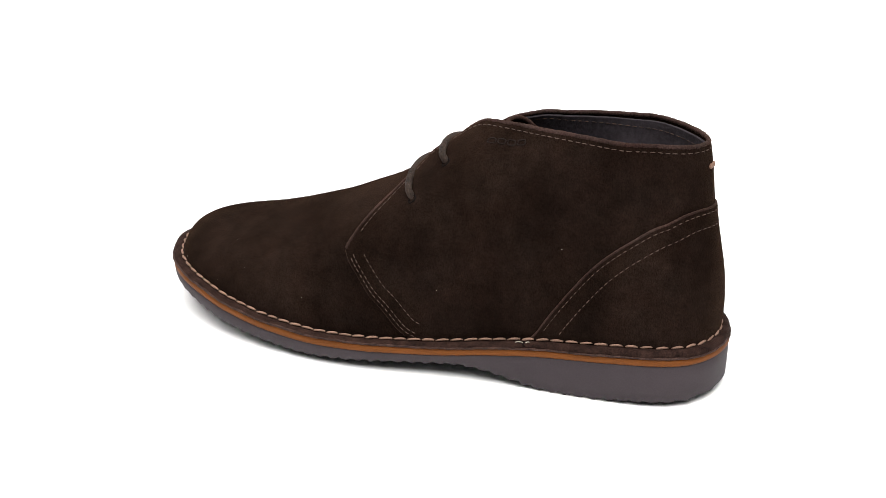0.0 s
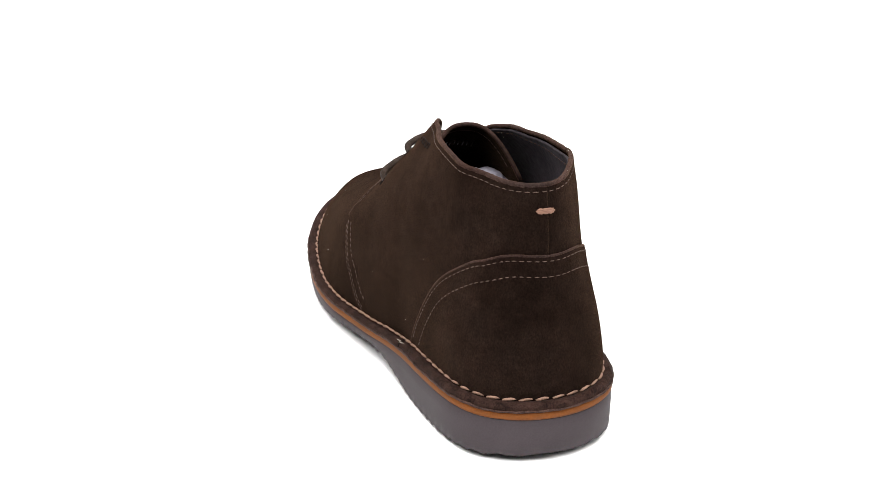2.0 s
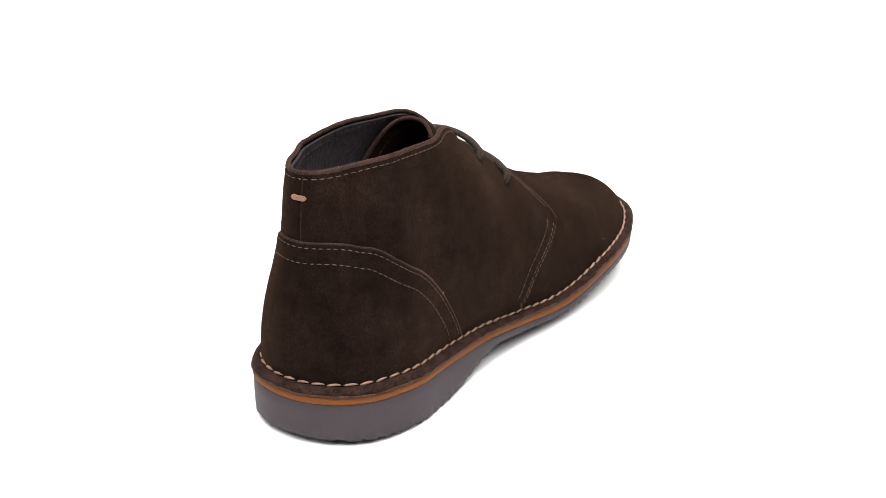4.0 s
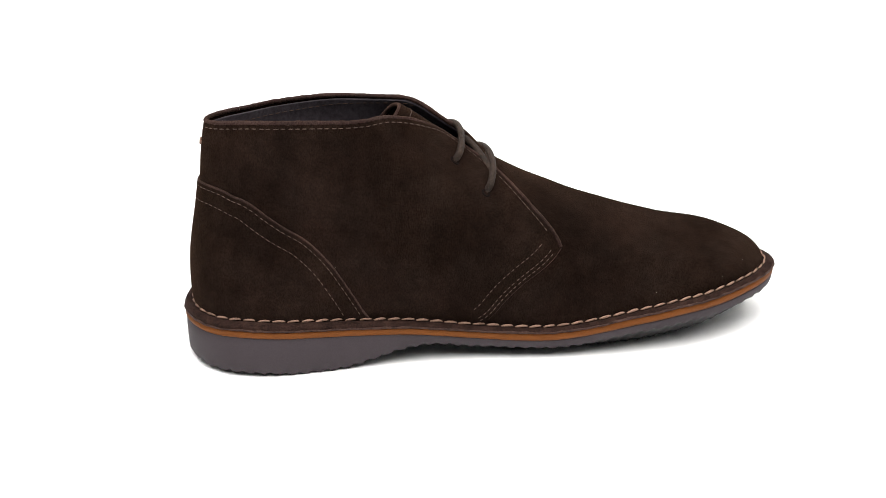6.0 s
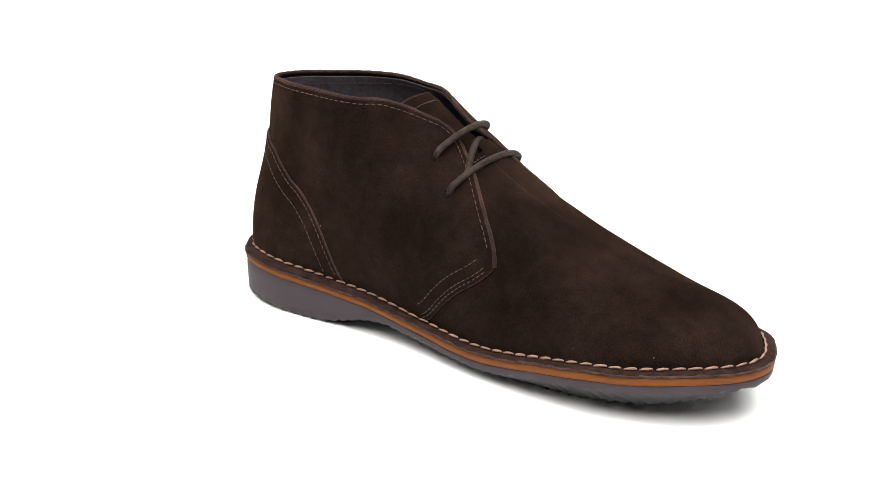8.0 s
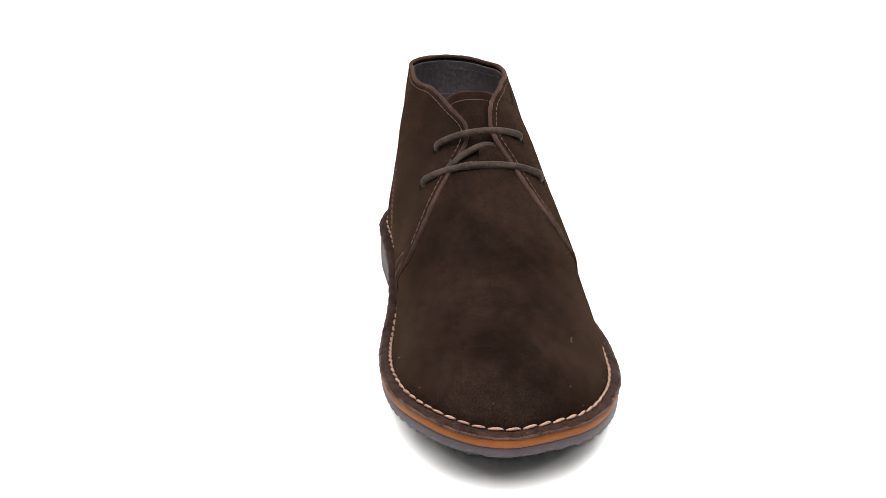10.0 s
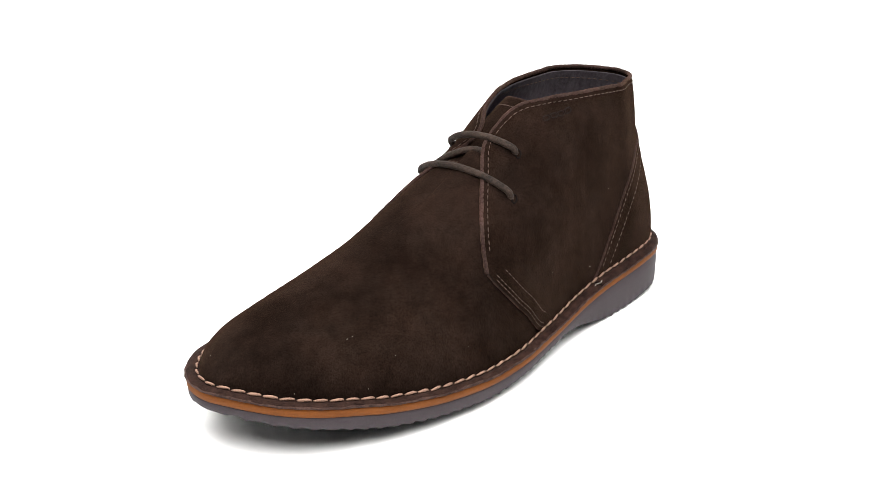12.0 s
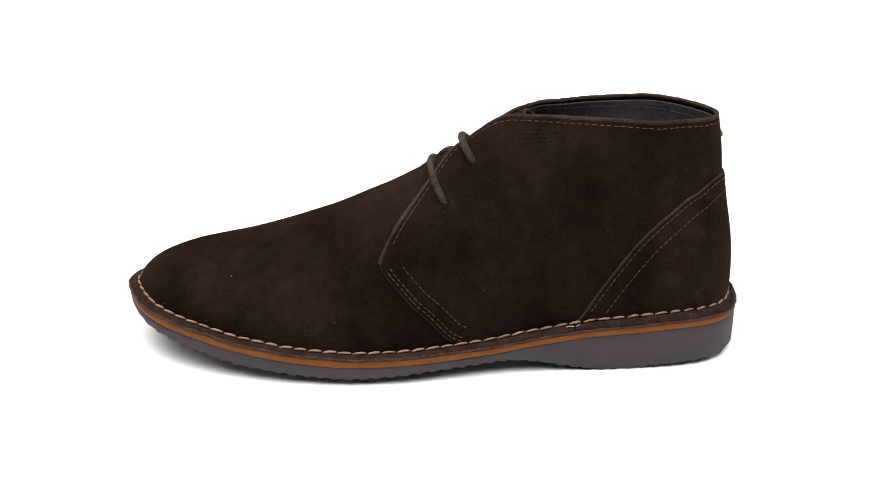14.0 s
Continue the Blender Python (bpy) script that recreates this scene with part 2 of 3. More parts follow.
def upper(i, phi, lift=0.0):
    """Point of the upper at place i (0 to NE) round the feather edge and phi (0 at the welt, 1 at the ridge), lifted off it by lift."""
    i, phi = np.broadcast_arrays(np.asarray(i, float), np.asarray(phi, float))

    def at(i, phi):
        k = np.floor(i).astype(int)
        s = i - k
        k0, k1 = k % NE, (k + 1) % NE
        f = FEATHER[k0] * (1 - s)[..., None] + FEATHER[k1] * s[..., None]
        z0 = FEATHER_Z[k0] * (1 - s) + FEATHER_Z[k1] * s
        cu = np.clip(f[..., 0], HEEL_U, TOE_U)
        cv = middle(cu)
        round_toe = np.clip((f[..., 0] - TOE_U) / 50, 0, 1) ** 1.3
        side = LEFTNESS[k0]
        q = side * full_left(f[..., 0]) + (1 - side) * full_right(f[..., 0]) + 2.6 * round_toe * np.abs(OUTWARD[k0, 0]) ** 1.5
        heel = np.clip((HEEL_U + 30 - f[..., 0]) / 60, 0, 1)
        p = 2.0 - 0.38 * heel
        a = np.clip(phi, 0, 1) * math.pi / 2
        x = np.maximum(np.cos(a), 0) ** (2 / q)
        h = np.sin(a) ** (2 / p)
        d = f - np.stack([cu, cv], -1)
        behind = np.maximum(-d[..., 0], 0)
        slant = 2 * behind * np.abs(d[..., 1]) / (d[..., 0] ** 2 + d[..., 1] ** 2 + 1e-9)
        x = x * (1 - (0.16 + 0.12 * side) * slant ** 2 * h)
        x = x * (1 - 0.09 * side * h * rear(f[..., 0]))
        swell = side * swell_left(f[..., 0]) + (1 - side) * swell_right(f[..., 0])
        x = x + swell / np.linalg.norm(d, axis=-1) * np.sin(math.pi * np.clip(phi / fade(f[..., 0]), 0, 1) ** 0.65)
        x = x * (1 + trim(i, phi))
        u = cu + d[..., 0] * x
        v = cv + d[..., 1] * x
        return np.stack([u, v, z0 + (ridge(u) - z0) * h + tilt(u) * (v - middle(u)) * h ** 2
                         + flare(u) * (1.3 + 2.5 * np.tanh((v - middle(u)) / 3)) * h ** 4], -1)

    pt = at(i, phi)
    if np.any(lift):
        e, g = 0.4, 0.004
        du = at(i + e, phi) - at(i - e, phi)
        dp = at(i, np.clip(phi + g, 0, 1)) - at(i, np.clip(phi - g, 0, 1))
        n = np.cross(dp, du)
        n /= np.linalg.norm(n, axis=-1)[..., None] + 1e-9
        pt = pt + n * np.asarray(lift, float)[..., None]
    return pt

MM = 0.001
TRUE = Vector((0.996, 1.0104, 0.9906)) * MM     # millimetres of the last to metres


def solid(verts, faces):
    """A mesh from millimetres, normals outward, smooth."""
    bm = bmesh.new()
    vs = [bm.verts.new(Vector(p) * TRUE) for p in np.asarray(verts, float).tolist()]
    for f in faces:
        try:
            bm.faces.new([vs[k] for k in f])
        except ValueError:
            pass
    bmesh.ops.remove_doubles(bm, verts=bm.verts, dist=2e-6)
    bmesh.ops.recalc_face_normals(bm, faces=bm.faces)
    me = bpy.data.meshes.new("mesh")
    bm.to_mesh(me)
    bm.free()
    me.polygons.foreach_set("use_smooth", [True] * len(me.polygons))
    return me


def part(name, me, mat, parent, label=""):
    if not me.materials:
        me.materials.append(mat)
    ob = new(name, me)
    ob.parent = parent
    if label:
        ob["label"] = label
    return ob


def grid_faces(n, m, base=0, close_n=False, close_m=False):
    out = []
    for a in range(n if close_n else n - 1):
        for b in range(m if close_m else m - 1):
            a1, b1 = (a + 1) % n, (b + 1) % m
            out.append((base + a * m + b, base + a1 * m + b, base + a1 * m + b1, base + a * m + b1))
    return out


def band(section):
    """A ring round the sole; section: a closed loop of (inset, height above the welt line) as arrays or numbers."""
    rings = []
    for d, h in section:
        p = RIM - OUTWARD * np.broadcast_to(d, (NE,))[:, None]
        rings.append(np.c_[p, np.broadcast_to(h, (NE,))])
    v = np.stack(rings, 0).reshape(-1, 3)
    return solid(v, grid_faces(len(section), NE, 0, True, True))


EDGE_STEPS = np.array([0, 0.25, 0.7, 1.3])     # millimetres from a cut edge, where it rounds off


def panel(cols, low, high, n, lift, under, round_low=True, round_high=True):
    """A piece of leather on the upper between two lines in phi, columns along the feather edge."""
    cols = np.asarray(cols, float)
    lo, hi = low(cols), high(cols)
    size = np.linalg.norm(np.diff(upper(cols[:, None], lo[:, None] + (hi - lo)[:, None] * np.linspace(0, 1, 12)), axis=1), axis=2).sum(1)
    rows, lifts = [], []
    e = EDGE_STEPS[None, :] / np.maximum(size, 3.0)[:, None]
    body = np.linspace(0, 1, n)[1:-1]
    for k in range(4):
        rows.append(lo + (hi - lo) * e[:, k])
        lifts.append(under + (lift - under) * ((0.45, 0.8, 0.97, 1)[k] if round_low else 1))
    for s in body:
        rows.append(lo + (hi - lo) * (e[:, 3] + (1 - 2 * e[:, 3]) * s))
        lifts.append(lift)
    for k in (3, 2, 1, 0):
        rows.append(hi - (hi - lo) * e[:, k])
        lifts.append(under + (lift - under) * ((0.45, 0.8, 0.97, 1)[k] if round_high else 1))
    rows = np.stack(rows, 1)
    lifts = np.array(lifts)[None, :] + 0 * rows
    ends = np.minimum(np.arange(len(cols)), np.arange(len(cols))[::-1])
    outer = upper(cols[:, None] + 0 * rows, rows, lifts)
    inner = upper(cols[:, None] + 0 * rows, rows, under + 0 * rows)
    nc, nr = rows.shape
    v = np.concatenate([outer.reshape(-1, 3), inner.reshape(-1, 3)])
    f = grid_faces(nc, nr) + grid_faces(nc, nr, nc * nr)
    k = nc * nr
    for a in range(nc - 1):
        for b in (0, nr - 1):
            f.append((a * nr + b, (a + 1) * nr + b, k + (a + 1) * nr + b, k + a * nr + b))
    for b in range(nr - 1):
        for a in (0, nc - 1):
            f.append((a * nr + b, a * nr + b + 1, k + a * nr + b + 1, k + a * nr + b))
    return solid(v, f)


def tube(points, radius, sides=10, steps=10, squash=1.0):
    """A round cord through points."""
    p = np.asarray(points, float)
    q = []
    ext = np.vstack([2 * p[0] - p[1], p, 2 * p[-1] - p[-2]])
    for k in range(len(p) - 1):
        a, b, c, d = ext[k:k + 4]
        for s in np.linspace(0, 1, steps, endpoint=False):
            q.append(0.5 * (2 * b + (c - a) * s + (2 * a - 5 * b + 4 * c - d) * s * s + (3 * b - a - 3 * c + d) * s ** 3))
    q = np.array(q + [p[-1]])
    t = np.gradient(q, axis=0)
    t /= np.linalg.norm(t, axis=1)[:, None] + 1e-9
    side = np.cross(t, (0.13, 0.2, 1.0))
    side /= np.linalg.norm(side, axis=1)[:, None] + 1e-9
    top = np.cross(side, t)
    r = np.full(len(q), float(radius)) if np.ndim(radius) == 0 else np.interp(np.linspace(0, 1, len(q)), np.linspace(0, 1, len(radius)), radius)
    ang = np.linspace(0, 2 * math.pi, sides, endpoint=False)
    v = q[:, None] + r[:, None, None] * (np.cos(ang)[None, :, None] * side[:, None] + squash * np.sin(ang)[None, :, None] * top[:, None])
    f = grid_faces(len(q), sides, 0, False, True)
    f += [tuple(range(sides)), tuple(range((len(q) - 1) * sides, len(q) * sides))]
    return v.reshape(-1, 3), f


def braid(points, radius):
    """A braided cord through points."""
    n, sides = 26, 18
    v, f = tube(points, radius, sides, n)
    rings = len(v) // sides
    w = v.reshape(rings, sides, 3)
    c = w.mean(1, keepdims=True)
    step = np.linalg.norm(np.diff(c[:, 0], axis=0), axis=1)
    run = np.concatenate([[0], np.cumsum(step)])[:, None] * 2 * math.pi / 2.6
    a = np.linspace(0, 2 * math.pi, sides, endpoint=False)[None, :] * 4
    k = np.maximum(np.abs(np.sin((a + run * 1.0) / 2)), np.abs(np.sin((a - run * 1.0) / 2)))
    return (c + (w - c) * (0.86 + 0.16 * k)[..., None]).reshape(-1, 3), f


def joined(pieces):
    v, f, n = [], [], 0
    for pv, pf in pieces:
        v.append(pv)
        f += [tuple(k + n for k in q) for q in pf]
        n += len(pv)
    return solid(np.concatenate(v), f)


def along(path, lift, step):
    """Points at even steps along a line of (place, phi) on the upper, with the line itself."""
    path = np.asarray(path, float)
    p = upper(path[:, 0], path[:, 1])
    run = np.concatenate([[0], np.cumsum(np.linalg.norm(np.diff(p, axis=0), axis=1))])
    n = max(int(run[-1] / step), 2)
    at = np.linspace(0, run[-1], n)
    return np.stack([np.interp(at, run, path[:, 0]), np.interp(at, run, path[:, 1])], 1)


def inset_line(path, d):
    """The line d millimetres to one side of a line on the upper."""
    path = along(path, 0, 1.5)
    p = upper(path[:, 0], path[:, 1])
    t = np.gradient(p, axis=0)
    t /= np.linalg.norm(t, axis=1)[:, None] + 1e-9
    pi = (upper(path[:, 0] + 0.5, path[:, 1]) - upper(path[:, 0] - 0.5, path[:, 1]))
    pf = (upper(path[:, 0], path[:, 1] + 0.004) - upper(path[:, 0], path[:, 1] - 0.004)) / 0.008
    n = np.cross(pf, pi)
    n /= np.linalg.norm(n, axis=1)[:, None]
    b = np.cross(n, t) * d
    out = []
    for k in range(len(path)):
        m = np.stack([pi[k], pf[k]], 1)
        s, *_ = np.linalg.lstsq(m, b[k], rcond=None)
        out.append(path[k] + s)
    out = np.array(out)
    for _ in range(2):
        out[1:-1] = (out[:-2] + out[1:-1] + out[2:]) / 3
    return out


def stitch_row(path, lift, pitch=3.0, length=2.1, radius=0.3):
    """A row of small stitches along a line on the upper."""
    pts = along(path, lift, pitch)
    fine = along(path, lift, 0.25)
    p3 = upper(fine[:, 0], fine[:, 1], np.full(len(fine), lift))
    run = np.concatenate([[0], np.cumsum(np.linalg.norm(np.diff(p3, axis=0), axis=1))])
    pieces = []
    rng = random.Random(len(pts) * 7 + 3)
    for k in range(int(run[-1] / pitch)):
        a = k * pitch + rng.uniform(-0.15, 0.15)
        at = np.linspace(a, a + length * rng.uniform(0.85, 1.1), 4)
        q = np.stack([np.interp(at, run, p3[:, j]) for j in range(3)], 1)
        pieces.append(tube(q, np.array([0.45, 1, 1, 0.45]) * radius, 5, 1))
    return pieces


# ---- the studio sheet: floor that curves up into a backdrop ----
def build_ground():
    ys = [-2.5, -1.0, 0.0, 0.9] + [0.9 + 0.5 * math.sin(a) for a in np.linspace(0.1, math.pi / 2, 14)] + [1.4]
    zs = [0, 0, 0, 0] + [0.5 - 0.5 * math.cos(a) for a in np.linspace(0.1, math.pi / 2, 14)] + [2.6]
    v = [(x * 1000, y * 1000, z * 1000) for y, z in zip(ys, zs) for x in (-3, -1, 1, 3)]
    me = solid(v, grid_faces(len(ys), 4))
    me.materials.append(WHITE)
    ob = new("ground", me)
    m = ob.modifiers.new("thickness", "SOLIDIFY")
    m.thickness, m.offset = 0.004, -1
    for p in me.polygons:
        if p.normal.z < -0.01 or (abs(p.normal.z) < 0.01 and p.normal.y > 0):
            p.flip()
    tagged(ob, "seamless white studio sheet curving up into a backdrop", "floor", kind="structure")


build_ground()

# ---- the shoe ----
shoe = tagged(new("shoe"), "dark brown suede ankle boot with orange midsole on white sheet", "shoe")


def wave(u, v):
    """The transverse ripple of the tread."""
    return 0.75 * np.sin(u * 2 * math.pi / 6.6 + 0.5 * np.sin(v * 0.11)) + 0.35 * np.sin(u * 2 * math.pi / 2.9 + v * 0.2)


under_z = curve((-5, 2.2), (8, 0.7), (30, 0.6), (72, 0.6), (86, 3.4), (100, 5.6), (116, 5.4), (135, 2.6), (152, 0.8), (165, 0.6), (195, 0.6), (212, 1.2),
                (240, 4.6), (270, 10.0), (295, 15.5))


def build_outsole():
    spine_u = np.clip(RIM[:, 0], 32, 250)
    spine = np.stack([spine_u, middle(spine_u)], 1)
    rings = []
    ripple = wave(RIM[:, 0], RIM[:, 1])
    for d, h in ((0.9, MID_Z + 0.1), (0.5, MID_Z - 0.4), (0.35, MID_Z - 0.3 * (MID_Z - LOW_Z)), (0.5, LOW_Z + 0.32 * (MID_Z - LOW_Z)),
                 (0.7, LOW_Z + 0.9 + 0.4 * ripple), (1.1, LOW_Z + 0.25 + 0.6 * ripple), (2.0, LOW_Z - 0.2 + 0.6 * ripple)):
        rings.append(np.c_[RIM - OUTWARD * d, h])
    base = RIM - OUTWARD * 2.0
    for k in (0.12, 0.28, 0.5, 0.75, 1.0):
        p = base + (spine - base) * k
        w = min(k / 0.28, 1)
        z = (LOW_Z - 0.2) * (1 - w) + np.minimum(under_z(p[:, 0]), LOW_Z - 0.4) * w + 0.6 * wave(p[:, 0], p[:, 1])
        rings.append(np.c_[p, np.maximum(z, 0.0)])
    top = base + (spine - base) * 0.5
    wall = np.stack([np.c_[top, MID_Z - 0.2]] + rings[:7], 0)
    tread = np.stack(rings[6:], 0)
    for ring in (wall, tread):
        ring[..., 2] = np.maximum(ring[..., 2], 0.0)
    outsole = part("outsole", solid(wall.reshape(-1, 3), grid_faces(len(wall), NE, 0, False, True)), RUBBER, shoe, "grey-brown rubber outsole with a rippled tread edge")
    # the underside is blackened in colour to carry its shade
    part("tread", solid(tread.reshape(-1, 3), grid_faces(len(tread), NE, 0, False, True)), TREAD, outsole, "rippled tread underneath, its deep shade painted into the colour")


def build_layers():
    part("midsole", band([(9, WELT_Z + 0.1), (0.7, WELT_Z + 0.1), (0.15, WELT_Z - 0.35), (0.0, WELT_Z - 2), (0.1, MID_Z + 0.5), (0.6, MID_Z), (9, MID_Z)]),
         ORANGE, shoe, "thin orange rubber midsole layer")
    ring = np.arange(NE) * 2 * math.pi / NE
    wob = 0.16 * np.sin(ring * 23) + 0.1 * np.sin(ring * 61 + 1) + 0.1 * np.sin(ring * 37 + 2) * np.sin(ring * 5)
    top = WELT_Z + welt_thick(RIM[:, 0])
    part("welt", band([(9, WELT_Z + 0.15), (1.0, WELT_Z + 0.15), (0.5 + 0.3 * wob, WELT_Z + 0.4), (0.0 + wob, WELT_Z + 0.25 * (top - WELT_Z)),
                       (0.2 + wob, WELT_Z + 0.6 * (top - WELT_Z)), (0.9 + wob, top - 0.45 + wob), (2.0, top - 0.05 + wob), (3.2, top - 0.1 + 0.5 * wob),
                       (4.2, top - 0.6), (5.4, top - 0.7), (9, top - 0.7)]),
         WELT, shoe, "dark brown leather welt with a worn edge")
    lip = 0.22 * np.sin(ring * 19 + 0.6) * np.sin(ring * 7) + 0.12 * np.sin(ring * 83)
    part("welt_lip", band([(3, WELT_Z + 0.12), (0.3, WELT_Z + 0.02), (-0.3 + 0.4 * lip, WELT_Z + 0.25 + 0.5 * lip), (-0.5 + lip, WELT_Z + 0.75 + 0.5 * lip),
                           (-0.25 + lip, WELT_Z + 1.05 + lip), (0.6, WELT_Z + 1.2 + 0.6 * lip), (3, WELT_Z + 1.0)]),
         WELT_LIP, shoe, "paler scuffed lower lip of the leather welt")
    # the welt's two ends meet in a ragged joint on the outer side
    def at_welt(i, inset, h):
        i = np.asarray(i, int)
        return np.c_[RIM[i] - OUTWARD[i] * np.broadcast_to(inset, i.shape)[:, None], top[i] + h]
    # a raised near-black cord, coloured as the shade in the gap
    v, f = tube(at_welt(np.array([109, 110, 110, 111]), np.array([0.1, 0.9, 2.0, 3.4]), np.array([-1.6, -0.5, -0.1, -0.1])), np.array([0.35, 0.55, 0.6, 0.4]), 7, 3)
    joint = part("joint_shade", solid(v, f), HOLE_SHADE, shoe, "near-black cord painting the shaded gap where the welt ends meet")
    ends = [tube(at_welt(np.array([107 + k, 108 + k, 109 + k]), np.array(q), np.array([0.0, 0.3, 0.1])), 0.14, 5, 3)
            for k, q in ((0, [1.9, 1.4, 0.7]), (3, [0.8, 1.3, 1.9]), (5, [2.4, 1.7, 1.5]))]
    part("thread_end", joined(ends), LINT, joint, "short pale thread ends")
    k = np.arange(0, NE, 3)
    spine_u = np.clip(FEATHER[k, 0], 40, 240)
    spine = np.stack([spine_u, middle(spine_u)], 1)
    rows = [np.c_[FEATHER[k] - OUTWARD[k] * 2 + (spine - FEATHER[k]) * s, FEATHER_Z[k] + h] for s, h in ((0, 1), (0.15, 3), (0.5, 2.5), (1, 2.5))]
    part("insole", solid(np.concatenate(rows), grid_faces(4, len(k), 0, False, True)), LINING, shoe, "dark insole inside the boot")


# lines of the pattern pieces on the upper
rim_left = curve((0, 115.6), (12, 115.2), (30, 116.0), (60, 117.2), (86, 117.4), (98, 117.2), (106, 116.6))
rim_right = curve((0, 115.6), (12, 116.0), (30, 118.0), (60, 118.5), (86, 117.4), (98, 116.6), (106, 116.2))


def rim_z(u, v):
    """Height of the collar's edge."""
    w = 0.5 + 0.5 * np.tanh((v - middle(u)) / 9)
    return w * rim_left(u) + (1 - w) * rim_right(u) + tilt(u) * (v - middle(u))


def rim_phi(i):
    """phi of the collar's edge."""
    lo, hi = np.zeros_like(i), np.full_like(i, 0.95)
    for _ in range(22):
        mid = (lo + hi) / 2
        p = upper(i, mid)
        up = p[..., 2] < rim_z(p[..., 0], p[..., 1])
        lo, hi = np.where(up, mid, lo), np.where(up, hi, mid)
    return lo


face_left = curve((124, 0.712), (130, 0.735), (136, 0.775), (142, 0.832), (148, 0.882), (154, 0.908), (160, 0.918), (164, 0.915), (170, 0.882), (178, 0.80), (188, 0.70), (194, 0.628), (200, 0.535), (203, 0.47), (204.5, 0.425))
seam_left = curve((161, 0.0), (165, 0.004), (170, 0.025), (182, 0.134), (188, 0.185), (198, 0.31), (202, 0.37), (204.5, 0.425))
face_right = curve((-206.5, 0.425), (-205.5, 0.46), (-204, 0.495), (-200, 0.557), (-196, 0.605), (-185, 0.73), (-178, 0.808), (-170, 0.882), (-162, 0.943), (-156, 0.963), (-150, 0.94), (-142, 0.853), (-136, 0.797), (-130, 0.747), (-122, 0.700), (-114, 0.650))
seam_right = curve((-206.5, 0.425), (-203, 0.37), (-198, 0.31), (-186, 0.20), (-178, 0.12), (-170, 0.034), (-165, 0.006), (-160, 0.0))


def high_left(i):
    w = np.clip((i - 124) / 10, 0, 1)
    return rim_phi(i) * (1 - w) + face_left(i) * w


def high_right(i):
    w = np.clip((-i - 114) / 10, 0, 1)
    return rim_phi(i) * (1 - w) + face_right(i) * w


counter_top = curve((-112.8, 0.0), (-109.7, 0.018), (-102.5, 0.078), (-93.1, 0.150), (-82.8, 0.200), (-72.4, 0.227), (-62.1, 0.251), (-47.6, 0.283), (-31, 0.300), (-14.5, 0.305), (0, 0.304), (14.5, 0.305),
                    (31, 0.296), (47.6, 0.276), (60.5, 0.250), (70.5, 0.223), (79.5, 0.186), (88.5, 0.136), (98.5, 0.070), (106.5, 0.012), (110.5, 0.0))
ZERO = curve((-1000, 0.0), (1000, 0.0))


def end_dense(a, b, n):
    """Columns from a to b, closer together towards b."""
    s = np.linspace(0, 1, n)
    return a + (b - a) * (1 - (1 - s) ** 1.6)


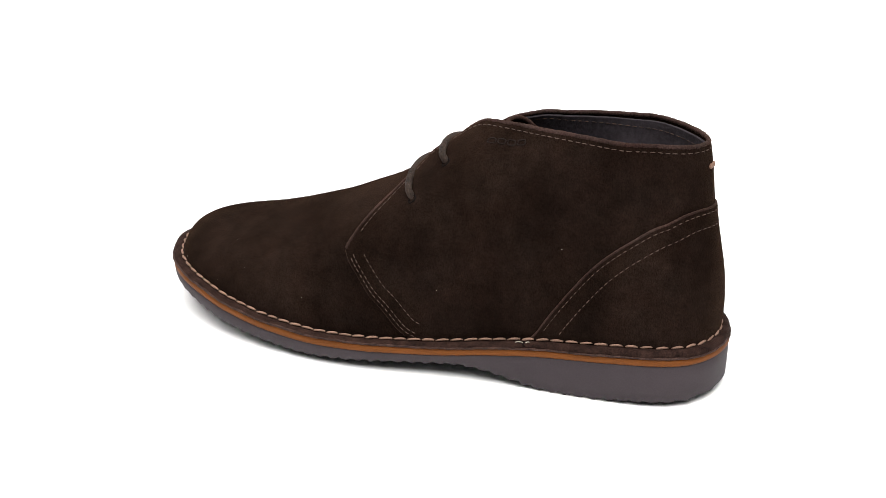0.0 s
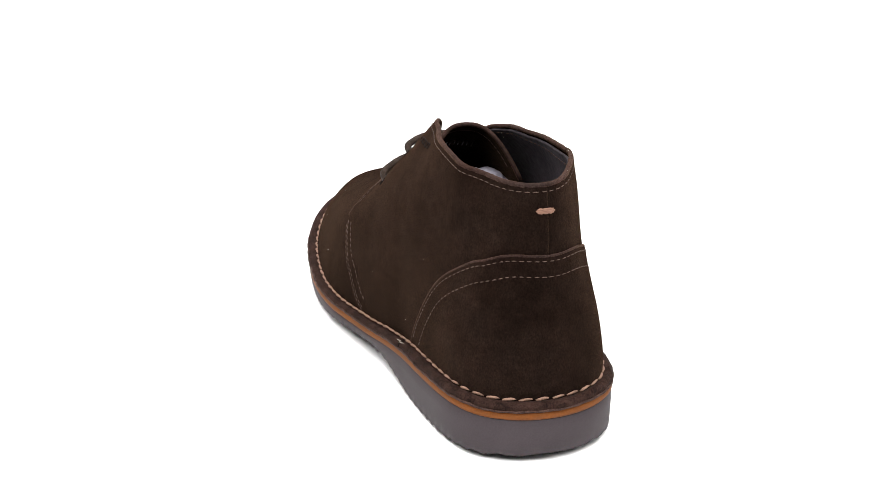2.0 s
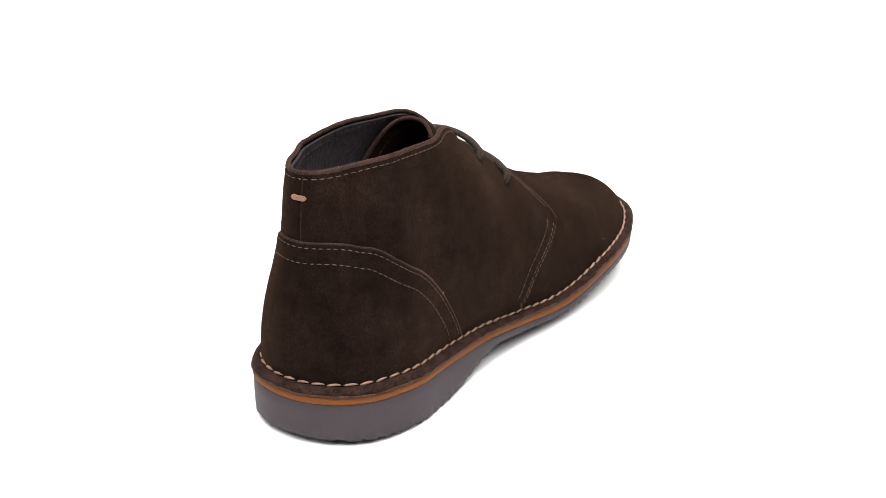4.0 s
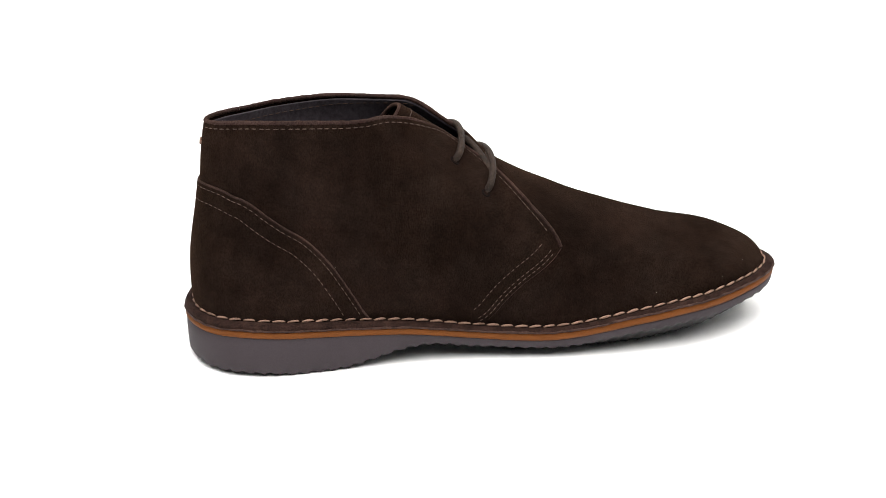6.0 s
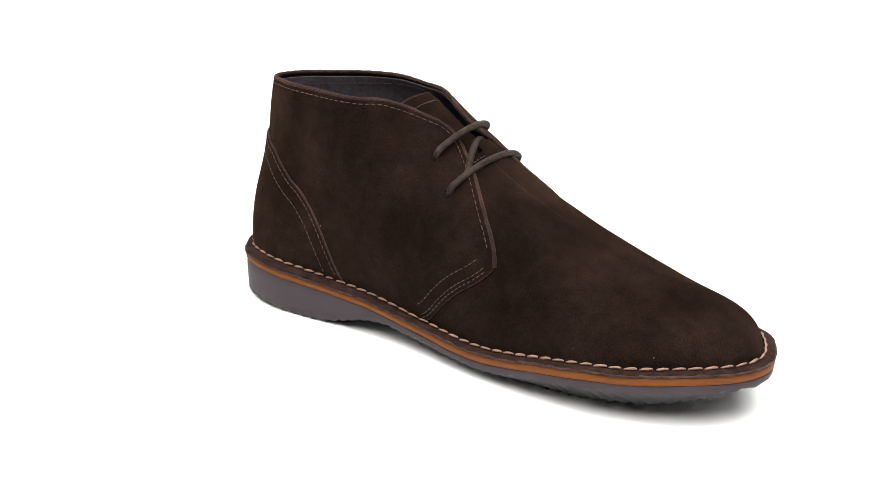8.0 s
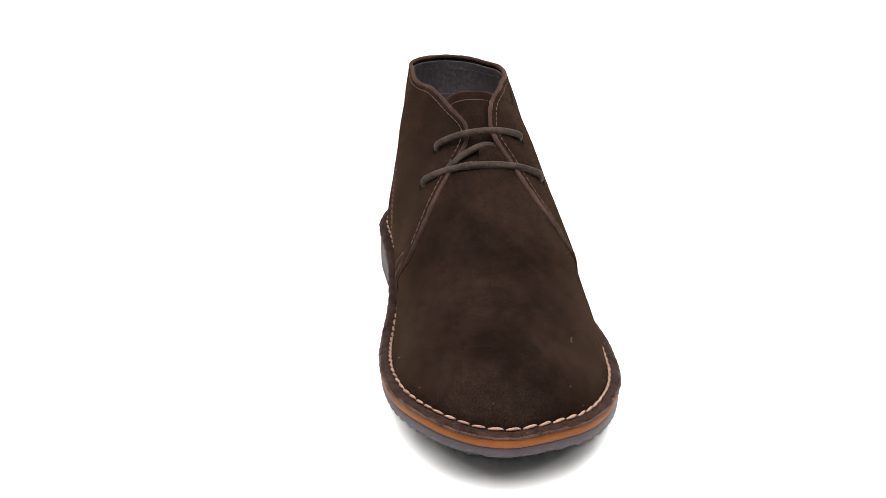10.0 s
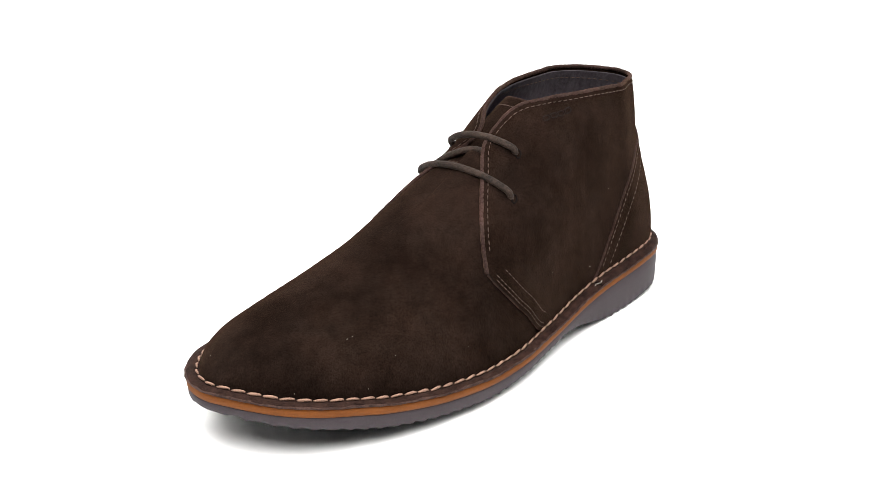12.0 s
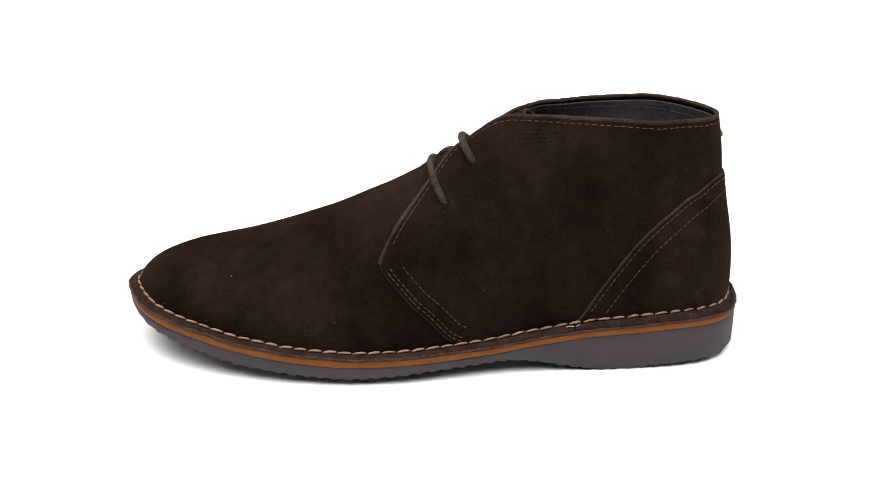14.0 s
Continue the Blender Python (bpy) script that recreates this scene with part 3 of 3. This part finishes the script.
def build_upper():
    vamp_high = curve((150, 0.55), (166, 0.6), (169, 0.75), (171, 1.0), (549, 1.0), (551, 0.75), (554, 0.6), (570, 0.55))
    cols = np.linspace(150, 570, 260)
    part("vamp", panel(cols, ZERO, vamp_high, 44, 0.0, -1.2, False, False), SUEDE, shoe, "smooth dark brown suede vamp over the toes")
    part("quarter", panel(end_dense(0, 204.4, 150), seam_left, high_left, 40, 1.25, 0.0, False), SUEDE, shoe, "dark brown suede side panel with an embossed mark")
    part("quarter", panel(end_dense(0, -206.4, 150), seam_right, high_right, 40, 1.25, 0.0, False), SUEDE, shoe, "dark brown suede side panel with lace holes")
    part("heel_counter", panel(np.linspace(-112.6, 110.3, 150), ZERO, counter_top, 22, 2.3, 1.1, False), SUEDE, shoe, "dark brown suede heel counter")
    low = curve((-200, 0.05), (200, 0.05))

    def lining_high(i):
        return np.where(i > 0, high_left(i), high_right(i)) - 0.008
    part("lining", panel(np.linspace(-168, 168, 170), low, lambda i: lining_high(i) - 0.002, 26, 0.1, -1.4, False, True), LINING, shoe, "dark grey-violet leather lining")
    i = np.linspace(-146, 146, 240)
    inside = np.stack([i, lining_high(i) - 0.022], 1)
    part("stitching", joined(stitch_row(inside, -1.55, 3.3, 2.3, 0.22)), FINE_THREAD, shoe, "fine seam stitching inside the collar")
    grip = curve((-95, 0.30), (-80, 0.33), (-40, 0.345), (0, 0.335), (40, 0.345), (80, 0.33), (95, 0.30))
    part("heel_grip", panel(np.linspace(-95, 95, 90), low, grip, 14, -1.3, -2.3, False, True), LINING, shoe, "dark leather heel grip sewn into the lining")
    i = np.linspace(-92, 92, 150)
    part("stitching", joined(stitch_row(np.stack([i, grip(i) - 0.012], 1), -2.45, 3.3, 2.3, 0.22)), FINE_THREAD, shoe, "seam of the heel grip")
    seam = []
    for u in (142.6, 144.6):
        for k in range(8):
            v = np.linspace(0.5 + 2.5 * k, 2.3 + 2.5 * k, 4)
            z = ridge(u) + 0.15 - ((v - middle(u)) / 30) ** 2 * 12
            seam.append(tube(np.stack([0 * v + u, v, z], 1), np.array([0.12, 0.27, 0.27, 0.12]), 5, 1))
    part("stitching", joined(seam), FINE_THREAD, shoe, "double seam where the tongue meets the vamp")
    def ragged(n, radius, seed):
        return radius * (1 + 0.1 * np.random.default_rng(seed).uniform(-1, 1, n))
    # raw edge along collar and facings
    for high, ends in ((high_left, (0, 204.4)), (high_right, (0, -206.4))):
        i = end_dense(*ends, 220)
        p = upper(i, high(i), np.full(len(i), 0.5))
        p[3:-3] += np.random.default_rng(6).normal(0, 0.05, p[3:-3].shape)
        v, f = tube(p, ragged(len(i), 1.08, 5), 8, 1)
        part("collar_edge", solid(v, f), SUEDE_EDGE, shoe, "raw lighter brown suede edge")
    for low_line, ends in ((seam_left, (163, 204.3)), (seam_right, (-164, -206.3))):
        i = end_dense(*ends, 90)
        v, f = tube(upper(i, low_line(i) + 0.002, np.full(len(i), 0.6)), ragged(len(i), 0.6, 3), 6, 1)
        part("seam_edge", solid(v, f), SUEDE_EDGE, shoe, "raw cut suede edge of the side panel")
    i = np.linspace(-110.7, 108.5, 200)
    v, f = tube(upper(i, counter_top(i), np.full(len(i), 1.6)), ragged(len(i), 0.62, 4), 6, 1)
    part("seam_edge", solid(v, f), SUEDE_EDGE, shoe, "raw cut suede edge of the heel counter")


def build_tongue():
    zc = curve((98, 119.5), (103, 116.8), (115, 108.8), (126, 100.4), (138, 92.8), (150, 86.3), (160, 81))
    s = np.linspace(-1, 1, 41)
    r = np.concatenate([[0, 0.006, 0.02, 0.04], np.linspace(0.06, 1, 24)])
    # the free edge: an arch whose ends run down and back along the lining
    rim = np.stack([103.0 + 0.8 * s - 9.5 * s ** 2 - 4.9 * s ** 4, 11.0 + 16.4 * s + 6.6 * s ** 3, 118.1 - 3.6 * s ** 2 - 21.4 * s ** 4], 1)
    layers = []
    for lift in (0.0, -2.0):
        rows = []
        for k, q in enumerate(r):
            u = rim[:, 0] + (158 - rim[:, 0]) * q
            centre = 103.0 + 55 * q
            v = rim[:, 1] * (1 - q) + (9.5 + s * 27) * q
            z = rim[:, 2] + zc(centre) - zc(103.0) + (9 * np.abs(s) ** 4 - 1.5 * s ** 2) * q - 6 * np.abs(s) ** 2 * q * (1 - q)
            drop = lift if lift else (-0.9, -0.3, 0)[min(k, 2)]
            rows.append(np.stack([u, v + 0.75 * drop * np.sign(s) * s ** 2, z + drop * (1 - 0.6 * s ** 2)], 1))
        layers.append(np.array(rows))
    n, m = len(r), len(s)
    f = grid_faces(n, m) + grid_faces(n, m, n * m) + [(b, b + 1, n * m + b + 1, n * m + b) for b in range(m - 1)]
    tongue = part("tongue", solid(np.concatenate([x.reshape(-1, 3) for x in layers]), f), SUEDE, shoe, "dark brown suede tongue between the facings")
    v, f = tube(layers[0][0] * 0.5 + layers[1][0] * 0.5 + (-0.2, 0, 0.2), 1.0, 8, 1)
    part("tongue_edge", solid(v, f), SUEDE_EDGE, tongue)
    pieces = []
    row = layers[0][5] + (0, 0, 0.15)
    for a in range(2, 38):
        pieces.append(tube(np.linspace(row[a], row[a] * 0.3 + row[a + 1] * 0.7, 4), np.array([0.12, 0.26, 0.26, 0.12]), 5, 1))
    row = layers[1][5] - (0, 0, 0.15)
    for a in range(2, 38):
        pieces.append(tube(np.linspace(row[a], row[a] * 0.3 + row[a + 1] * 0.7, 4), np.array([0.12, 0.24, 0.24, 0.12]), 5, 1))
    part("stitching", joined(pieces), FINE_THREAD, tongue, "fine pale stitching")
    # printing inside the tongue, not legible
    marks = []
    for a in range(12, 26, 2):
        p0 = layers[1][10][a] + (-0.2, 0, -0.3)
        p1 = layers[1][14][a] + (-0.2, 0, -0.3)
        marks.append(tube(np.array([p0, p0 * 0.6 + p1 * 0.4]), 0.35, 5, 2))
    part("size_print", joined(marks), PRINT, tongue, "small pale printed marks")


def build_seams():
    def line(fn, a, b, n=160):
        i = np.linspace(a, b, n)
        return np.stack([i, fn(i)], 1)
    rows = []
    left, right = line(high_left, 0.5, 202), line(high_right, -0.5, -204)
    rows.append(("stitching", stitch_row(inset_line(left, 2.6), 1.35, 3.3, 2.3, 0.22)))
    rows.append(("stitching", stitch_row(inset_line(right, -2.6), 1.35, 3.3, 2.3, 0.22)))
    for fn, a, b, sg in ((seam_left, 165, 203.5, 1), (seam_right, -166, -205.3, -1)):
        for d, lift in ((1.6, 1.32), (3.4, 1.32), (8.6, 1.32)):
            p = inset_line(line(fn, a + (0 if d < 9 else sg * 4), b - (0 if d < 9 else sg * 1.5)), -d * sg)
            p = p[p[:, 1] > 0.008]
            rows.append(("stitching", stitch_row(p, lift, 2.9, 1.8, 0.21)))
    top = line(counter_top, -110, 108, 240)
    for d, lift in ((1.9, 2.4), (8.4, 2.4)):
        p = inset_line(top, d)
        p = p[p[:, 1] > 0.02]
        rows.append(("stitching", stitch_row(p, lift, 3.0, 1.9, 0.21)))
    for name, pieces in rows:
        part(name, joined(pieces), FINE_THREAD, shoe, "fine brown seam stitching")
    # bar tack at the back
    pieces = []
    for k, (dp, w) in enumerate(((-0.003, 4.3), (0.0, 4.9), (0.003, 4.2))):
        i = np.linspace(-w * 1.02, w * 1.02, 14) + 1.5
        p = upper(i, np.full(14, 0.386 + dp), np.full(14, 1.6))
        wig = np.sin(np.arange(14) * 1.7 + k) * 0.12
        pieces.append(tube(p + np.c_[0 * wig, 0 * wig, wig], np.array([0.3] + [0.46] * 12 + [0.3]), 7, 2))
    part("bar_tack", joined(pieces), TACK, shoe, "tan thread bar tack at the back of the collar")
    # the maker's mark pressed into the suede: plain shapes
    for k in range(4):
        c = 134.6 - 5.1 * k
        ph = curve((116, 0.586), (126, 0.626), (136, 0.668))
        a = np.linspace(0, 2 * math.pi, 17)
        x, y = 2.0 * np.sign(np.cos(a)) * np.abs(np.cos(a)) ** 0.6, 0.0105 * np.sign(np.sin(a)) * np.abs(np.sin(a)) ** 0.6
        p = upper(c + x, ph(c + x) + y, np.full(17, 1.42))
        v, f = tube(p, 0.34, 6, 1, 0.7)
        part("embossed_mark", solid(v, f), MARK, shoe)


def build_welt_stitches():
    count = 98
    length = 6.0
    s = np.linspace(-0.5, 0.5, 9)
    pts = np.stack([s * length, 0 * s, 0.55 * np.cos(s * math.pi) - 0.2], 1)
    prof = 0.58 * np.sqrt(np.clip(1 - (2 * np.abs(s)) ** 3, 0.08, 1))
    v, f = tube(pts, prof, 8, 1, 0.8)
    v2, f2 = tube(pts + np.c_[0 * s, 0.35 * np.sin(s * 9), 0.35 * np.cos(s * 9)], prof * 0.55, 6, 1)
    me = joined([(v, f), (v2, f2)])
    me.materials.append(THREAD)
    line = RIM - OUTWARD * curve((-5, 4.3), (60, 4.5), (110, 4.8), (165, 4.8), (295, 4.7))(RIM[:, 0])[:, None]
    run = np.concatenate([[0], np.cumsum(np.linalg.norm(np.diff(np.vstack([line, line[:1]]), axis=0), axis=1))])
    rng = random.Random(5)
    for k in range(count):
        at = run[-1] * (k + 0.5) / count
        i = np.interp(at, run, np.arange(NE + 1))
        i0 = int(i) % NE
        p = line[i0] + (line[(i0 + 1) % NE] - line[i0]) * (i - int(i))
        t = line[(i0 + 6) % NE] - line[i0 - 6]
        dz = WELT_Z[(i0 + 6) % NE] - WELT_Z[i0 - 6]
        ob = part("welt_stitch", me, THREAD, shoe)
        t3 = Vector((t[0], t[1], dz)).normalized()
        n3 = Vector((OUTWARD[i0][0], OUTWARD[i0][1], 0.9)).normalized()
        y3 = n3.cross(t3).normalized()
        z3 = t3.cross(y3)
        m = Matrix((t3, y3, z3)).transposed().to_4x4()
        m.translation = Vector((p[0], p[1], WELT_Z[i0] + welt_thick(RIM[i0, 0]) + 0.15)) * TRUE
        ob.matrix_basis = m @ pose(0, 0, 0, 0, 0, rng.uniform(2, 8))
        ob.scale = (rng.uniform(0.92, 1.05), rng.uniform(0.85, 1.1), rng.uniform(0.85, 1.1))


def build_laces():
    def on(i, ph, lift):
        return upper(np.array([i]), np.array([ph]), np.array([lift]))[0]
    def arc(left, right, rise):
        """A lace out of one hole, over the instep and into the other; holes as (place, phi)."""
        p, q = on(*left, 2.1), on(*right, 2.1)
        span = [p + (q - p) * k + np.array(rise) * (4 * k * (1 - k)) ** 0.6 for k in np.linspace(0.03, 0.97, 13)]
        return [on(*left, -1.0), *span, on(*right, -1.0)]
    upper_lace = arc((158.2, 0.702), (-156.2, 0.728), (5.4, 0, 7.8))
    lower_lace = arc((172.0, 0.583), (-170.2, 0.609), (6.8, 0, 11.2))
    cross_lace = [(144, -7, 87), (141.6, -1.5, 92.2), (138.6, 5, 96.2), (135.6, 12, 98.6), (134.2, 17.5, 98), (134, 22, 94)]
    for pts, label in ((upper_lace, "dark brown braided lace across the top holes"), (lower_lace, "dark brown braided lace across the lower holes"),
                       (cross_lace, "crossing run of brown lace under the facings")):
        v, f = braid(pts, 1.66)
        part("lace", solid(v, f), LACE, shoe, label)
    # dark rings laid on the surface, painting the shade of the punched holes
    for c, (i, ph) in enumerate(((171.6, 0.578), (157.8, 0.695), (-169.8, 0.602), (-155.8, 0.720))):
        a = np.linspace(0, 2 * math.pi, 15)
        p = upper(i + 1.7 * np.cos(a), ph + 0.016 * np.sin(a), np.full(15, 1.2))
        v, f = tube(p, 0.45, 6, 1)
        part("hole_shade_ring", solid(v, f), HOLE_SHADE, shoe, "dark ring coloured as the shade of a punched lace hole")


def build_lint():
    rng = random.Random(11)
    pieces = []
    for _ in range(30):
        i, ph = rng.uniform(0, NE), rng.uniform(0.05, 0.55)
        p = upper(np.array([i]), np.array([ph]), np.array([1.4 if (i < 165 or i > 555) else 0.2]))[0]
        d = np.array([rng.uniform(-1, 1) for _ in range(3)]) * 0.2
        pieces.append(tube(np.array([p - d, p, p + d]), 0.055, 4, 1))
    tagged(part("lint", joined(pieces), LINT, shoe, "tiny pale lint specks on the suede"), kind="stuff")


def build_fuzz():
    rng = random.Random(21)
    pieces = []
    for _ in range(450):
        left = rng.random() < 0.5
        i = rng.uniform(0, 200) * (1 if left else -1)
        ph = (high_left if left else high_right)(np.array([i]))
        p = upper(np.array([i]), ph, np.array([rng.uniform(0.2, 1.0)]))[0]
        d = np.array([rng.uniform(-1, 1), rng.uniform(-1, 1), rng.uniform(0.2, 1.2)])
        d *= rng.uniform(0.5, 1.3) / np.linalg.norm(d)
        bend = np.array([rng.uniform(-0.3, 0.3) for _ in range(3)])
        pieces.append(tube(np.array([p, p + d * 0.6 + bend * 0.3, p + d + bend]), np.array([0.09, 0.07, 0.03]), 3, 1))
    tagged(part("suede_fuzz", joined(pieces), SUEDE_EDGE, shoe, "loose suede fibres along the collar edge"), kind="stuff")


def build_paper():
    bm = bmesh.new()
    bmesh.ops.create_icosphere(bm, subdivisions=5, radius=1.0)
    for v in bm.verts:
        p = v.co.copy()
        n = noise.noise(p * 1.7) * 0.1 + abs(noise.noise(p * 4.1)) * 0.08 + 0.02 * noise.noise(p * 11)
        v.co = p * (0.86 + n)
        v.co = Vector((v.co.x * 27, v.co.y * 23, v.co.z * 23)) * MM
    me = bpy.data.meshes.new("mesh")
    bm.to_mesh(me)
    bm.free()
    me.materials.append(PAPER)
    return tagged(new("tissue_paper", me), "crumpled white tissue paper stuffed inside the boot", "paper")


build_outsole()
build_layers()
build_upper()
build_tongue()
build_seams()
build_laces()
build_lint()
build_fuzz()
paper = build_paper()
build_welt_stitches()


# ---- the slow even turn ----
drift = curve((0, -0.0008), (1, 0), (4.2, 0), (6.3, -0.0002), (7.5, -0.0009), (8.2, -0.0014), (9.3, -0.0006), (10.3, 0), (12.8, 0.0003), (14, -0.0007))


def shoe_pose(t):
    turn = 16.97 - 23.914 * t
    return pose(float(drift(t)), 0, 0, 0, 0, turn) @ pose(0.0990, -0.08672, 0.0, 0, 0, 137.345)


def motions():
    times = [k * 0.25 for k in range(57)]
    walk(shoe, [(t, shoe_pose(t)) for t in times])
    walk(paper, [(t, shoe_pose(t) @ pose(0.104, 0.004, 0.0728, 0, 8, 0)) for t in times])


motions()
